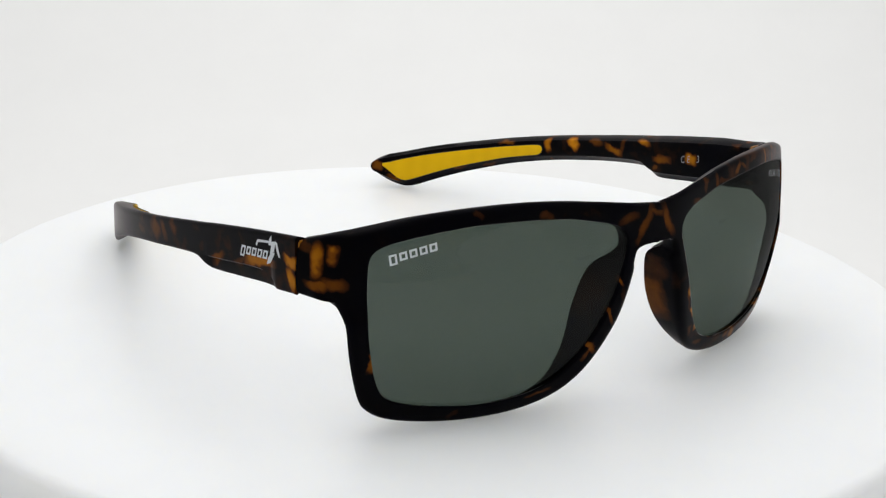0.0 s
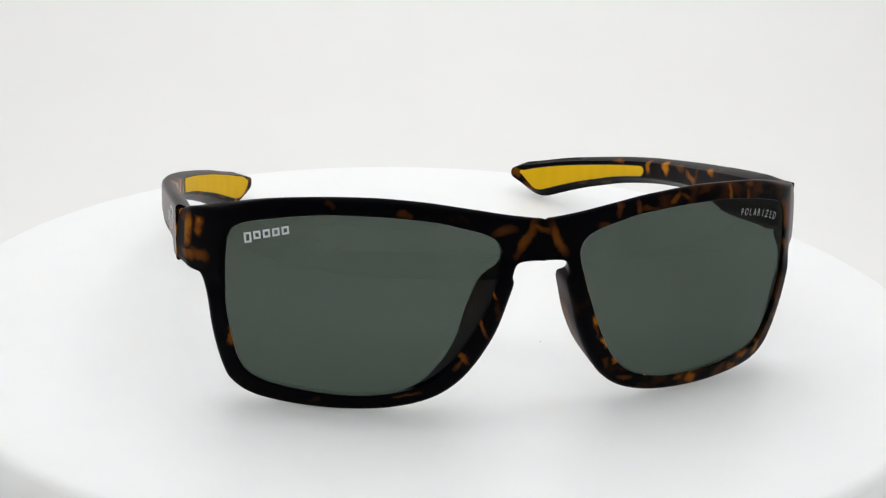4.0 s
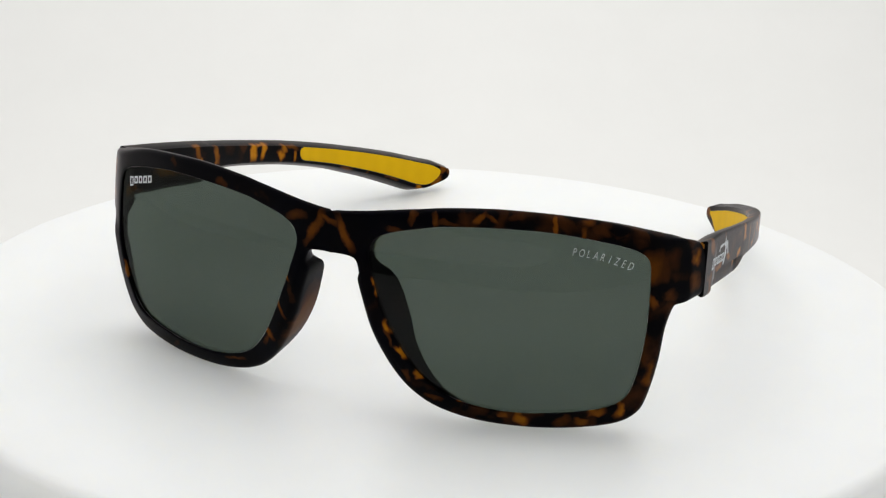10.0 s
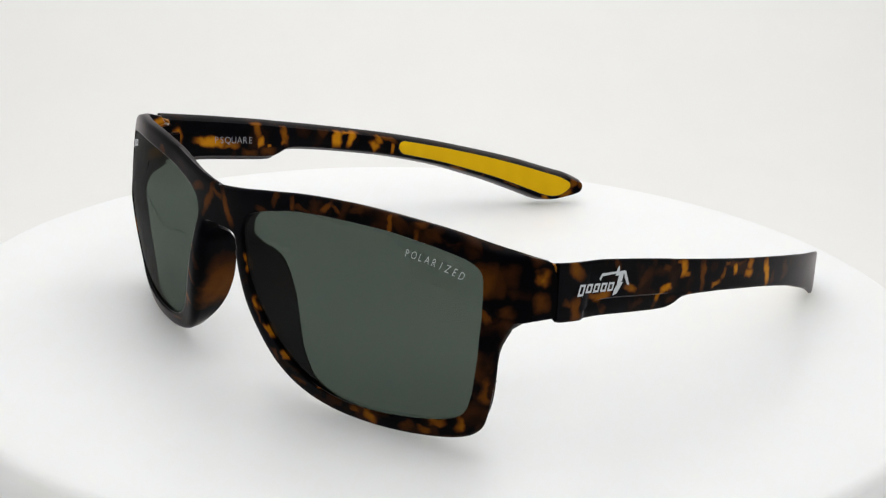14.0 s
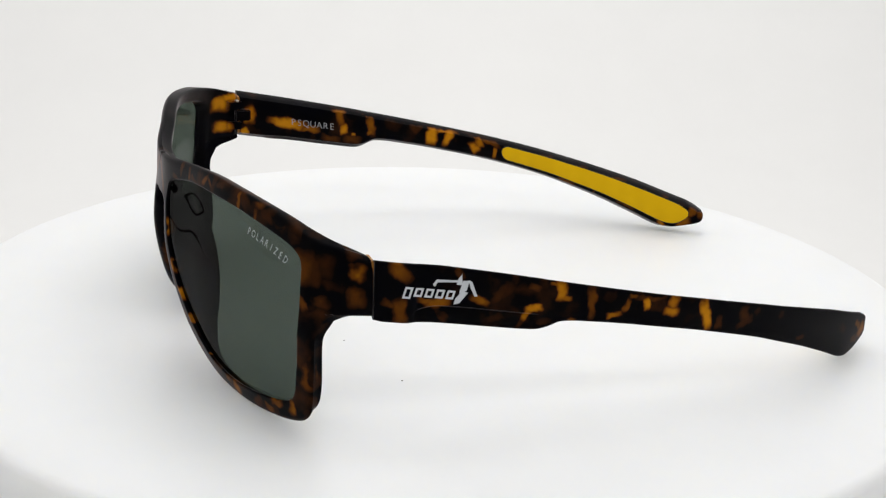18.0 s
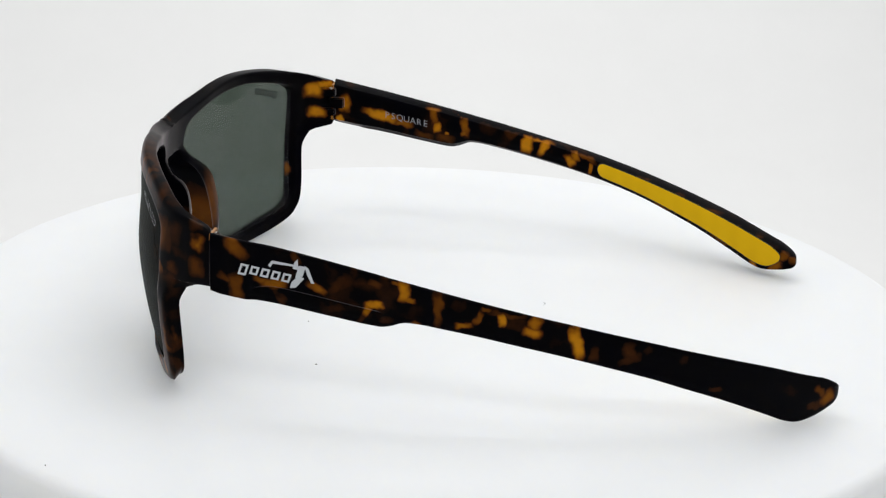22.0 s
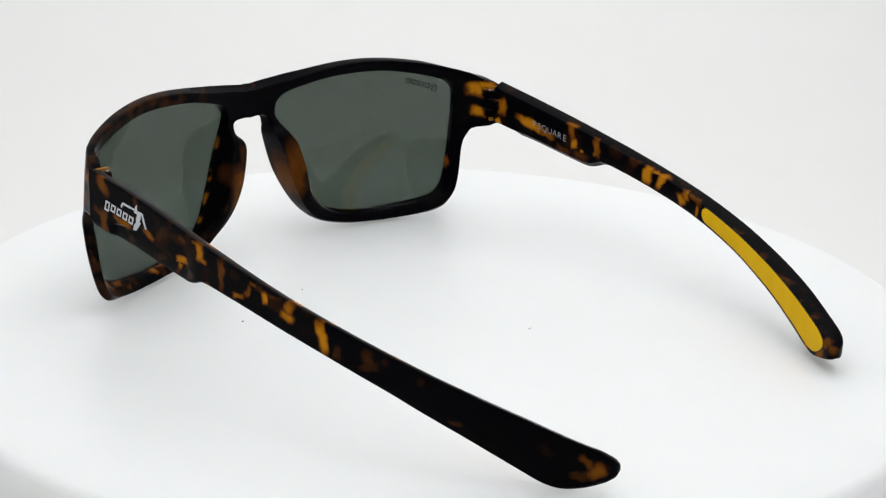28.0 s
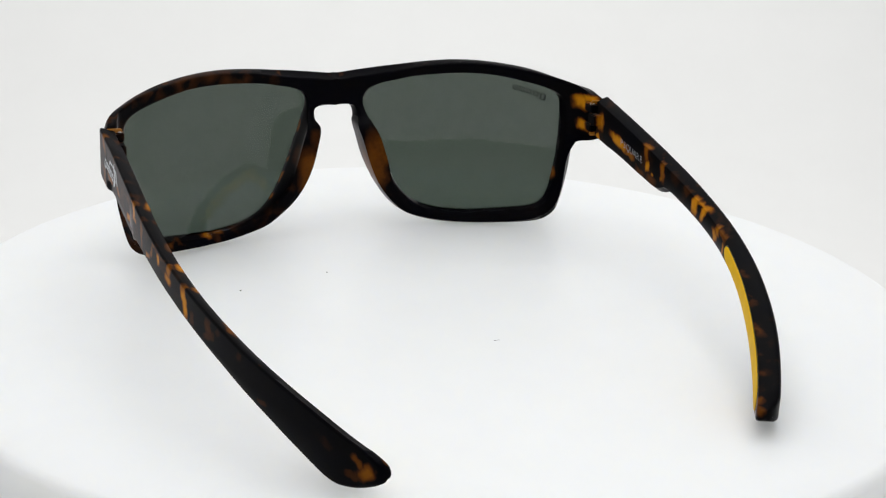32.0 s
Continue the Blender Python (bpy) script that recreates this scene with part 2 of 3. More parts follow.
FRONT_BLOBS += [(17.3, 10.5, 1.5, 0.6, -72, 0.35), (17.5, 45.2, 1.6, 0.7, 64, 0.38), (22, 45.5, 1.3, 0.6, -55, 0.42), (22.6, 5.6, 1.7, 0.7, -22, 0.38),
               (25, 45, 2.6, 0.5, -4, 0.33), (31, 46.4, 1.7, 0.6, 52, 0.48), (33.3, 46.7, 2, 0.4, -29, 0.42), (36.9, 3.3, 1.3, 0.7, -6, 0.5),
               (38.4, 47.5, 1.9, 0.6, 19, 0.28), (40.3, 2.4, 1.6, 1.3, -35, 0.7), (45.5, 46.1, 1.9, 0.5, -79, 0.58), (48.5, 2.2, 1.8, 1, 24, 0.38),
               (51.2, 44.4, 1.2, 0.6, 84, 0.42), (51.4, 46.4, 1.2, 0.7, 4, 0.42)]
FRONT_BLOBS += [(52.2, 2.5, 1.7, 0.8, -3, 0.52), (55.1, 4.7, 1.7, 0.8, 15, 0.58), (59.5, 5.2, 1.8, 0.9, 79, 0.7), (60.8, 42.5, 2, 1, -5, 0.22),
               (63.4, 19.7, 4.9, 0.6, -79, 0.33), (64.1, 30.1, 1.9, 0.6, -63, 0.48)]
FRONT_BLOBS += [(10.6, 30, 1.6, 0.4, -72, 0.75), (13.4, 21.5, 1.5, 0.45, -66, 0.75), (16.2, 15.8, 1.6, 0.5, -58, 0.8), (19.8, 10.8, 0.9, 0.9, 0, 0.7),
                (30, 5.7, 2.4, 0.4, 0, 0.8), (-9.8, 30, 2.2, 0.4, -72, 0.6), (-12.4, 23, 4, 0.4, -66, 0.5), (-15.8, 15.5, 3.2, 0.45, -55, 0.55), (64.6, 14, 3, 0.8, 80, 0.5)]
END_SPOTS = [(10.5, -22.5, 19, 3, 4, 6, 0.42), (8, -24.5, 27, 2, 4, 3, 0.30), (-10, -24, 20.5, 3.2, 4.5, 8, 0.46), (-70.3, -2.6, 39.4, 2.2, 2.4, 1.1, 0.3), (-70.1, -4.8, 31.7, 2.2, 2.4, 1, 0.5), (-70.8, -5.6, 37.2, 1.3, 2.0, 3.4, 0.72),
             (-68, -7.8, 32.4, 2.2, 2.4, 1.3, 0.4), (-66.8, -2.2, 40.1, 2.2, 2.4, 1, 0.85), (-66.5, -4.3, 31.9, 2.2, 2.4, 1.4, 0.85),
             (-66, -5.2, 38.5, 2.2, 2.4, 2, 0.85), (63.7, -12, 37.5, 2.2, 2.4, 3.3, 0.38), (66, -12, 37, 1.2, 3, 2.8, 0.32),
             (66.5, -9, 38.3, 2.2, 2.4, 2.6, 0.22), (67.5, -11, 31, 1.6, 3, 1.2, 0.32), (71.4, -4.5, 38, 1.3, 2.6, 1.5, 0.7),
             (71, -3, 33, 1.3, 1.6, 2.2, 0.36)]
M_FRONT = tortoise("tortoise_front", [((x, face_y(x, z) + 0.5, z), (a, 1.5, b), (0, -lean, 0), 0.9 * p) for x, z, a, b, lean, p in FRONT_BLOBS]
                   + [((x, y, z), (a, b, c), (0, 0, 0), p) for x, y, z, a, b, c, p in END_SPOTS], (0, -8, 45, 0.12, 0.42))


def temple_clouds(side, outer, inner):
    made = []
    for y, z, a, b, lean, p in outer:
        made.append(((side * temple_x(y, BEND[side]), y, z), (1.3, a, b), (lean, 0, 0), 0.92 * p))
    for y, z, a, b, lean, p in inner:
        made.append(((side * (temple_x(y, BEND[side]) - temple_t(y, side)), y, z), (1.4, a, b), (lean, 0, 0), p))
    return made


M_RIGHT = tortoise("tortoise_right", temple_clouds(1, RIGHT_OUTER, RIGHT_INNER), (1, 62, 95, 0.24, 0.15))
M_LEFT = tortoise("tortoise_left", temple_clouds(-1, LEFT_OUTER, LEFT_INNER), (1, 70, 95, 0.26, 0.20))
M_LENS = lens_tint()
M_LENS_BACK = lens_clear()


def rubber():
    m = Tree("yellow_rubber")
    c = m.coords()
    wave = m.node("ShaderNodeTexWave")
    wave.bands_direction = "Y"
    wave.inputs["Scale"].default_value, wave.inputs["Distortion"].default_value = 62.0, 3.0
    wave.inputs["Detail Scale"].default_value = 0.4
    m.join(c, wave.inputs["Vector"])
    level = m.math("ADD", m.math("MULTIPLY", wave.outputs["Fac"], 0.12), m.math("MULTIPLY", m.noise(c, 120.0).outputs["Fac"], 0.65))
    m.join(m.ramp(level, [(0.2, (0.72, 0.42, 0.002)), (0.8, (0.82, 0.50, 0.003))]), m.bsdf.inputs["Base Color"])
    m.set(Roughness=0.6, IOR=1.2)
    m.bump(wave.outputs["Fac"], 0.14, 0.0002)
    return m.mat


M_PAD = rubber()
M_GROOVE = plain("dark_groove", (0.006, 0.005, 0.005), 0.6)
M_PRINT = plain("white_print", (0.60, 0.63, 0.66), 0.5)
M_LETTER = plain("pale_lens_print", (0.46, 0.48, 0.50), 0.5)
M_PRINT_GREY = plain("grey_print", (0.36, 0.36, 0.38), 0.5)
M_METAL = plain("hinge_metal", (0.65, 0.63, 0.60), 0.3, metal=1.0)
M_DISC = plain("white_disc_plastic", (0.835, 0.85, 0.862), 0.38, 60.0, 0.012)
milky = M_DISC.node_tree.nodes["Principled BSDF"].inputs
milky["Subsurface Weight"].default_value, milky["Subsurface Scale"].default_value = 0.75, 0.022
milky["Subsurface Radius"].default_value = (1.0, 0.97, 0.88)
M_PAPER = plain("white_sweep", (0.80, 0.80, 0.795), 0.8, 30.0, 0.012)
M_TENT = plain("white_tent_fabric", (0.89, 0.89, 0.89), 0.9, 80.0, 0.02)
M_DARK_SHEET = plain("dark_front_sheet", (0.20, 0.20, 0.205), 0.9, 80.0, 0.05)
M_AMBER = plain("amber_plastic", (0.36, 0.14, 0.006), 0.4)
M_DUST = plain("dust", (0.05, 0.045, 0.04), 0.9)


# ---------------------------------------------------------------- mesh helpers
def link_mesh(name, bm, material, smooth=True):
    bmesh.ops.recalc_face_normals(bm, faces=bm.faces)
    for e in bm.edges:
        if len(e.link_faces) == 2 and e.calc_face_angle(0.0) > 0.75:
            e.smooth = False
    me = bpy.data.meshes.new(name)
    bm.to_mesh(me)
    bm.free()
    for p in me.polygons:
        p.use_smooth = smooth
    me.materials.append(material)
    return new(name, me)


def part(name, bm, material, parent, label="", smooth=True):
    ob = link_mesh(name, bm, material, smooth)
    ob.parent = parent
    return tagged(ob, label)


def spline(points, steps, before=None, after=None):
    """Catmull-Rom through the points; open, with the given neighbours beyond its ends, or closed."""
    closed = before is None
    n, made = len(points), []
    for i in range(n if closed else n - 1):
        a = points[i - 1] if closed or i else before
        b, c = points[i], points[(i + 1) % n]
        d = points[(i + 2) % n] if closed or i + 2 < n else after
        for k in range(steps):
            u = k / steps
            made.append(tuple(0.5 * (2 * q + (r - p) * u + (2 * p - 5 * q + 4 * r - s) * u * u + (3 * q - p - 3 * r + s) * u ** 3)
                              for p, q, r, s in zip(a, b, c, d)))
    return made


def table(rows, x):
    """Smooth value from rows of (x, values...)."""
    for i in range(len(rows) - 1):
        if x <= rows[i + 1][0]:
            break
    p, q, r, s = rows[max(0, i - 1)], rows[i], rows[i + 1], rows[min(len(rows) - 1, i + 2)]
    h = r[0] - q[0]
    u = (x - q[0]) / h
    got = []
    for k in range(1, len(q)):
        m0 = (r[k] - p[k]) / (r[0] - p[0]) * h
        m1 = (s[k] - q[k]) / (s[0] - q[0]) * h
        got.append((2 * u ** 3 - 3 * u * u + 1) * q[k] + (u ** 3 - 2 * u * u + u) * m0 + (3 * u * u - 2 * u ** 3) * r[k] + (u ** 3 - u * u) * m1)
    return got


# ---------------------------------------------------------------- setting
def sheet(name, rows, material, label):
    """A sheet swept through rows of points."""
    bm = bmesh.new()
    grid = [[bm.verts.new(p) for p in row] for row in rows]
    for a, b in zip(grid, grid[1:]):
        for i in range(len(a) - 1):
            bm.faces.new((a[i], a[i + 1], b[i + 1], b[i]))
    ob = link_mesh(name, bm, material)
    return tagged(ob, label, "backdrop", kind="structure")


def tent():
    half, low, top, back, front = 0.46, -0.045, 0.60, 0.50, -0.46
    prof = [(front, low), (0.20, low)]
    for i in range(1, 13):
        a = math.radians(90 * i / 12)
        prof.append((0.20 + (back - 0.20) * math.sin(a), low + 0.30 * (1 - math.cos(a))))
    prof.append((back, top))
    sheet("backdrop", [[(x, y, z) for x in (-half, -0.2, 0.0, 0.2, half)] for y, z in prof], M_PAPER, "seamless white paper sweep behind the turntable")

    def slab(name, lo, hi, mat, label):
        bm = bmesh.new()
        bmesh.ops.create_cube(bm, size=1.0)
        for v in bm.verts:
            v.co = [l + (h - l) * (c + 0.5) for l, h, c in zip(lo, hi, v.co)]
        tagged(link_mesh(name, bm, mat, False), label, "tent wall", kind="structure")

    slab("wall_left", (-half - 0.01, front, low), (-half, back + 0.01, top), M_TENT, "white diffusing fabric side of the photo tent")
    slab("wall_right", (half, front, low), (half + 0.01, back + 0.01, top), M_TENT, "white diffusing fabric side of the photo tent")
    slab("ceiling", (-half - 0.01, front, top), (half + 0.01, back + 0.01, top + 0.01), M_TENT, "white fabric roof of the photo tent")
    # Added unseen sheet: gives the plastic and lenses something dark to mirror.
    slab("added_front", (-half - 0.01, front - 0.01, low), (half + 0.01, front, top), M_DARK_SHEET, "unseen dark sheet added behind the camera for the room beyond the open front")


tent()


# ---------------------------------------------------------------- turntable
def build_turntable():
    radius, depth, fillet, n = 0.1253, 0.038, 0.0024, 160
    prof = [(0.0, 0.0), (0.06, 0.0)]
    for i in range(0, 10):
        a = math.radians(90 * i / 9)
        prof.append((radius - fillet + fillet * math.sin(a), -fillet + fillet * math.cos(a)))
    prof += [(radius, -depth + 0.002), (radius - 0.002, -depth), (0.0, -depth)]
    base = new("turntable")
    bm = bmesh.new()
    rings = []
    for r, z in prof:
        rings.append([bm.verts.new((r * math.cos(2 * math.pi * k / n), r * math.sin(2 * math.pi * k / n), z)) for k in range(n)] if r else [bm.verts.new((0, 0, z))])
    for a, b in zip(rings, rings[1:]):
        for k in range(n):
            j = (k + 1) % n
            if len(a) == 1:
                bm.faces.new((a[0], b[k], b[j]))
            elif len(b) == 1:
                bm.faces.new((a[k], b[0], a[j]))
            else:
                bm.faces.new((a[k], b[k], b[j], a[j]))
    part("platter", bm, M_DISC, base)
    bm = bmesh.new()
    bmesh.ops.create_cone(bm, cap_ends=True, segments=64, radius1=0.09, radius2=0.09, depth=0.006)
    for v in bm.verts:
        v.co.z += -depth - 0.0035
    part("foot", bm, M_DISC, base)
    return tagged(base, "round white plastic turntable with a rounded rim", "turntable", kind="thing")


turntable = build_turntable()


# ---------------------------------------------------------------- dark line beside the turntable
def build_dark_line():
    """An unseen dark strand added on the floor of the sweep, mirrored in the lenses as they pass."""
    path = spline([(-0.279, 0.225), (-0.2745, 0.185), (-0.2755, 0.145), (-0.266, 0.105), (-0.246, 0.070)], 8, (-0.283, 0.265), (-0.222, 0.040))
    bm = bmesh.new()
    rings = []
    for k, (x, y) in enumerate(path):
        r = 0.0011 * math.sin(math.pi * (0.12 + 0.80 * k / (len(path) - 1)))
        rings.append([bm.verts.new((x + r * math.cos(a), y, -0.0448 + r + r * math.sin(a))) for a in [math.pi * j / 4 for j in range(8)]])
    for a, b in zip(rings, rings[1:]):
        for j in range(8):
            bm.faces.new((a[j], a[(j + 1) % 8], b[(j + 1) % 8], b[j]))
    bm.faces.new(rings[0][::-1])
    bm.faces.new(rings[-1])
    tagged(link_mesh("cord", bm, M_DUST), "thin dark strand added on the white paper sweep for a crease-like line", "cord", kind="thing")


build_dark_line()


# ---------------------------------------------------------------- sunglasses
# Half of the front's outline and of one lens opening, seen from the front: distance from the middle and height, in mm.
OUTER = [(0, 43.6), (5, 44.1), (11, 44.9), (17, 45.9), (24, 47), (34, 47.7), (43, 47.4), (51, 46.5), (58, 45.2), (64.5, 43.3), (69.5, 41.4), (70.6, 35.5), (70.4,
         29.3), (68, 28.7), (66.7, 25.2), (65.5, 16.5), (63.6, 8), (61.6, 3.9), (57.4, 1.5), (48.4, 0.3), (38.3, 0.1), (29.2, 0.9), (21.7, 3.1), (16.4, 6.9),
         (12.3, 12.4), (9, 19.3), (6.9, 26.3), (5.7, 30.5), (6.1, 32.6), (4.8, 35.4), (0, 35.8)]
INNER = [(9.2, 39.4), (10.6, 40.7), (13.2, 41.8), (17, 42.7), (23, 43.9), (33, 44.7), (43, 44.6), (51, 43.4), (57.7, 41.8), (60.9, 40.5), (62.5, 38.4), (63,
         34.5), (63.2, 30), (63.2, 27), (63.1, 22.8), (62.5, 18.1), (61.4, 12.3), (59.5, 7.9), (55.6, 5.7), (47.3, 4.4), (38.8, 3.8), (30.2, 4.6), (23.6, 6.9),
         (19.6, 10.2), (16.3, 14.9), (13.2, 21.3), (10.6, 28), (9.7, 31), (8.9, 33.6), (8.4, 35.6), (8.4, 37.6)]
STEPS = 6
# The nose pads moulded to the back of the rims: place along the outline, depth and spread towards the lens, in mm.
NOSE = [(0, 0, 0), (20, 0, 0), (21, 0, 0), (22, 0.6, 0), (23, 2.8, 0.1), (24, 5.8, 0.4), (25, 7.7, 1.7), (26, 7.7, 2.0), (27, 5.8, 1.4), (28, 2.4, 0.5),
        (29, 0.4, 0.2), (30, 0, 0), (31, 0, 0), (32, 0, 0)]


def aside(x):
    """The rims sit a little off the middle between the temples."""
    return x + 0.6 * ease(-66, -60, x) * (1 - ease(65, 69, x))


def build_front(parent):
    n = len(OUTER)
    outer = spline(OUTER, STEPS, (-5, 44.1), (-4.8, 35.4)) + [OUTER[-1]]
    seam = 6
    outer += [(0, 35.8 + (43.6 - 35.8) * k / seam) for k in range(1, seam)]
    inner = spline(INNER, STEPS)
    total = (n - 1) * STEPS + seam
    radial = [0.0, 0.03, 0.08, 0.16, 0.3, 0.5, 0.7, 0.84, 0.92, 0.97, 1.0]

    def rounding(d, r):
        return r - math.sqrt(max(0.0, r * r - (r - d) ** 2)) if d < r else 0.0

    bm = bmesh.new()
    for side in (-1, 1):
        front, back = [], []
        for k in range(total):
            index = k / STEPS
            (ox, oz), (ix, iz) = outer[k], inner[k]
            span = math.hypot(ox - ix, oz - iz)
            on_seam = k >= (n - 1) * STEPS or k == 0
            deep, spread = table(NOSE, index)
            nose = min(1.0, deep / 6.6)
            end = ease(8.8, 10.2, index) * (1 - ease(13.0, 13.5, index))
            flank = ease(8.5, 10.5, index) * (1 - ease(17, 19, index))
            f_row, b_row = [], []
            for s in radial:
                x, z = ox + (ix - ox) * s, oz + (iz - oz) * s
                y = face_y(side * x, z)
                cut = 0.0 if on_seam else rounding(s * span, min(0.9 + 1.5 * nose, span * 0.3 + 1.2 * nose))
                cut_in = rounding((1 - s) * span, 0.35 + 0.35 * flank)
                low_rim = ease(15.2, 17.2, index) * (1 - ease(21, 23, index))
                fold = min(1.0, max(0.0, (s - 0.7) / 0.3))
                th = 3.4 - 0.5 * low_rim + deep * math.sqrt(1 - fold * fold) * (1 - 0.08 * s)
                rear = y + th
                push = end * ease(65.4, 67.4, x)
                rear += (-0.05 - rear) * push
                flare = 1.2 * end * ease(66.5, 71, x)
                crest = (0.75 + 0.4 * (1 - ease(2, 4, index))) * (1 - s) * (1 - ease(7, 9.3, index)) * (1.0 if index < 15 else 0.0)
                f_row.append(bm.verts.new((aside(side * x) * MM, (y + cut + cut_in) * MM, (z + crest) * MM)))
                inset = 0.2 + 1.5 * ease(12.6, 13.6, index) * (1 - ease(17.2, 19, index)) + 0.5 * ease(22, 23, index)
                draw = 0.0 if on_seam else inset * (1 - s) * (1 - end) * (1 - nose) / span
                sink = -0.35 * ease(17.5, 19, index) * (1 - ease(21, 22.5, index)) * (1 - s)
                bx, bz = x + (ix - ox) * draw, z + (iz - oz) * draw - 1.2 * push * ease(36, 41, z) - sink - 1.1 * s * low_rim
                bx += -0.2 * nose * (1 - s) + 0.6 * s * flank + spread * min(s / 0.7, 1 - fold)
                if index < 15:
                    bz += 0.5 * (1 - s) * ease(3, 6, index) * (1 - ease(8.6, 9.8, index))
                if 12 < index < 14:
                    bz = max(bz, 28.5 - 7.0 * max(0.0, index - 13.0))
                bz += (min(bz, 40.7 if side > 0 else 41.0) - bz) * push
                b_row.append(bm.verts.new((aside(side * (bx + flare)) * MM, (rear - (min(cut, 0.9) * (1 - push)) - cut_in) * MM, bz * MM)))
            front.append(f_row)
            back.append(b_row)
        for k in range(total):
            j = (k + 1) % total
            for i in range(len(radial) - 1):
                bm.faces.new((front[k][i], front[k][i + 1], front[j][i + 1], front[j][i]))
                bm.faces.new((back[k][i], back[j][i], back[j][i + 1], back[k][i + 1]))
            bm.faces.new((front[k][-1], back[k][-1], back[j][-1], front[j][-1]))
            if k < (n - 1) * STEPS:
                bm.faces.new((front[k][0], front[j][0], back[j][0], back[k][0]))
    bmesh.ops.remove_doubles(bm, verts=bm.verts, dist=0.00001)
    return part("front_frame", bm, M_FRONT, parent)


def lens_sink(z):
    """How deep the lens lies behind the front surface; it leans a little."""
    return 0.6 - 0.012 * (z - 25)


def build_lens(parent, side):
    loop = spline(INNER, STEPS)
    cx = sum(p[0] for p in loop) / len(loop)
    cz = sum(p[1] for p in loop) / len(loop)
    bm = bmesh.new()
    skins = []
    for depth in (0.0, 0.9):
        rings = []
        for s in (0.0, 0.1, 0.2, 0.3, 0.4, 0.5, 0.6, 0.7, 0.8, 0.9, 1.0):
            ring = []
            for px, pz in loop if s else loop[:1]:
                d = math.hypot(px - cx, pz - cz)
                grow = (d + 0.3 + 0.7 * (1 - ease(6, 14, pz))) / d
                x, z = cx + (px - cx) * s * grow, cz + (pz - cz) * s * grow
                ring.append(bm.verts.new((aside(side * x) * MM, (face_y(side * x, z) + lens_sink(z) + depth) * MM, z * MM)))
            rings.append(ring)
        n = len(loop)
        for a, b in zip(rings, rings[1:]):
            for k in range(n):
                j = (k + 1) % n
                if len(a) == 1:
                    bm.faces.new((a[0], b[k], b[j]))
                else:
                    bm.faces.new((a[k], b[k], b[j], a[j]))
        skins.append(rings[-1])
    for k in range(len(loop)):
        j = (k + 1) % len(loop)
        bm.faces.new((skins[0][k], skins[1][k], skins[1][j], skins[0][j]))
    bm.verts.index_update()
    split = len(bm.verts) // 2
    for f in bm.faces:
        f.material_index = 0 if all(v.index < split for v in f.verts) else 1
    ob = part("lens", bm, M_LENS, parent, "dark grey-green polarised lens")
    ob.data.materials.append(M_LENS_BACK)
    return ob


TEMPLE = [(0, 40.9, 28.5), (7, 39.6, 27.4), (14, 38.3, 26.6), (25.5, 36.0, 24.7), (34.5, 34.1, 23.4), (37, 33.5, 23.8), (40.3, 32.8, 24.9),
          (49, 30.9, 23.7), (62, 28.0, 21.1), (75, 25.1, 18.2), (90, 21.4, 14.0), (98, 19.2, 11.1), (106.5, 16.8, 7.8), (116, 13.9, 3.5),
          (121, 12.1, 1.2), (124, 11.0, 0.6), (127, 9.95, 1.2), (129, 9.3, 2.0), (130.3, 8.8, 2.7), (131.2, 8.4, 3.2),
          (131.8, 8.0, 3.7), (132.3, 7.5, 4.2), (132.6, 7.0, 4.7), (132.8, 6.3, 5.4)]


def temple_span(y, side):
    top, low = table(TEMPLE, min(y, 132.75))
    low += 0.15 * ease(122, 128, y) if side < 0 else 0.0
    return top + (0.45 if side < 0 else 0.5 * ease(3, 15, y)) * (1 - ease(128, 132.5, y)), low - (0.3 + 0.4 * (1 - ease(36, 60, y)) * ease(0, 2, y) + 0.2 * ease(112, 122, y) if side > 0 else 0.0)


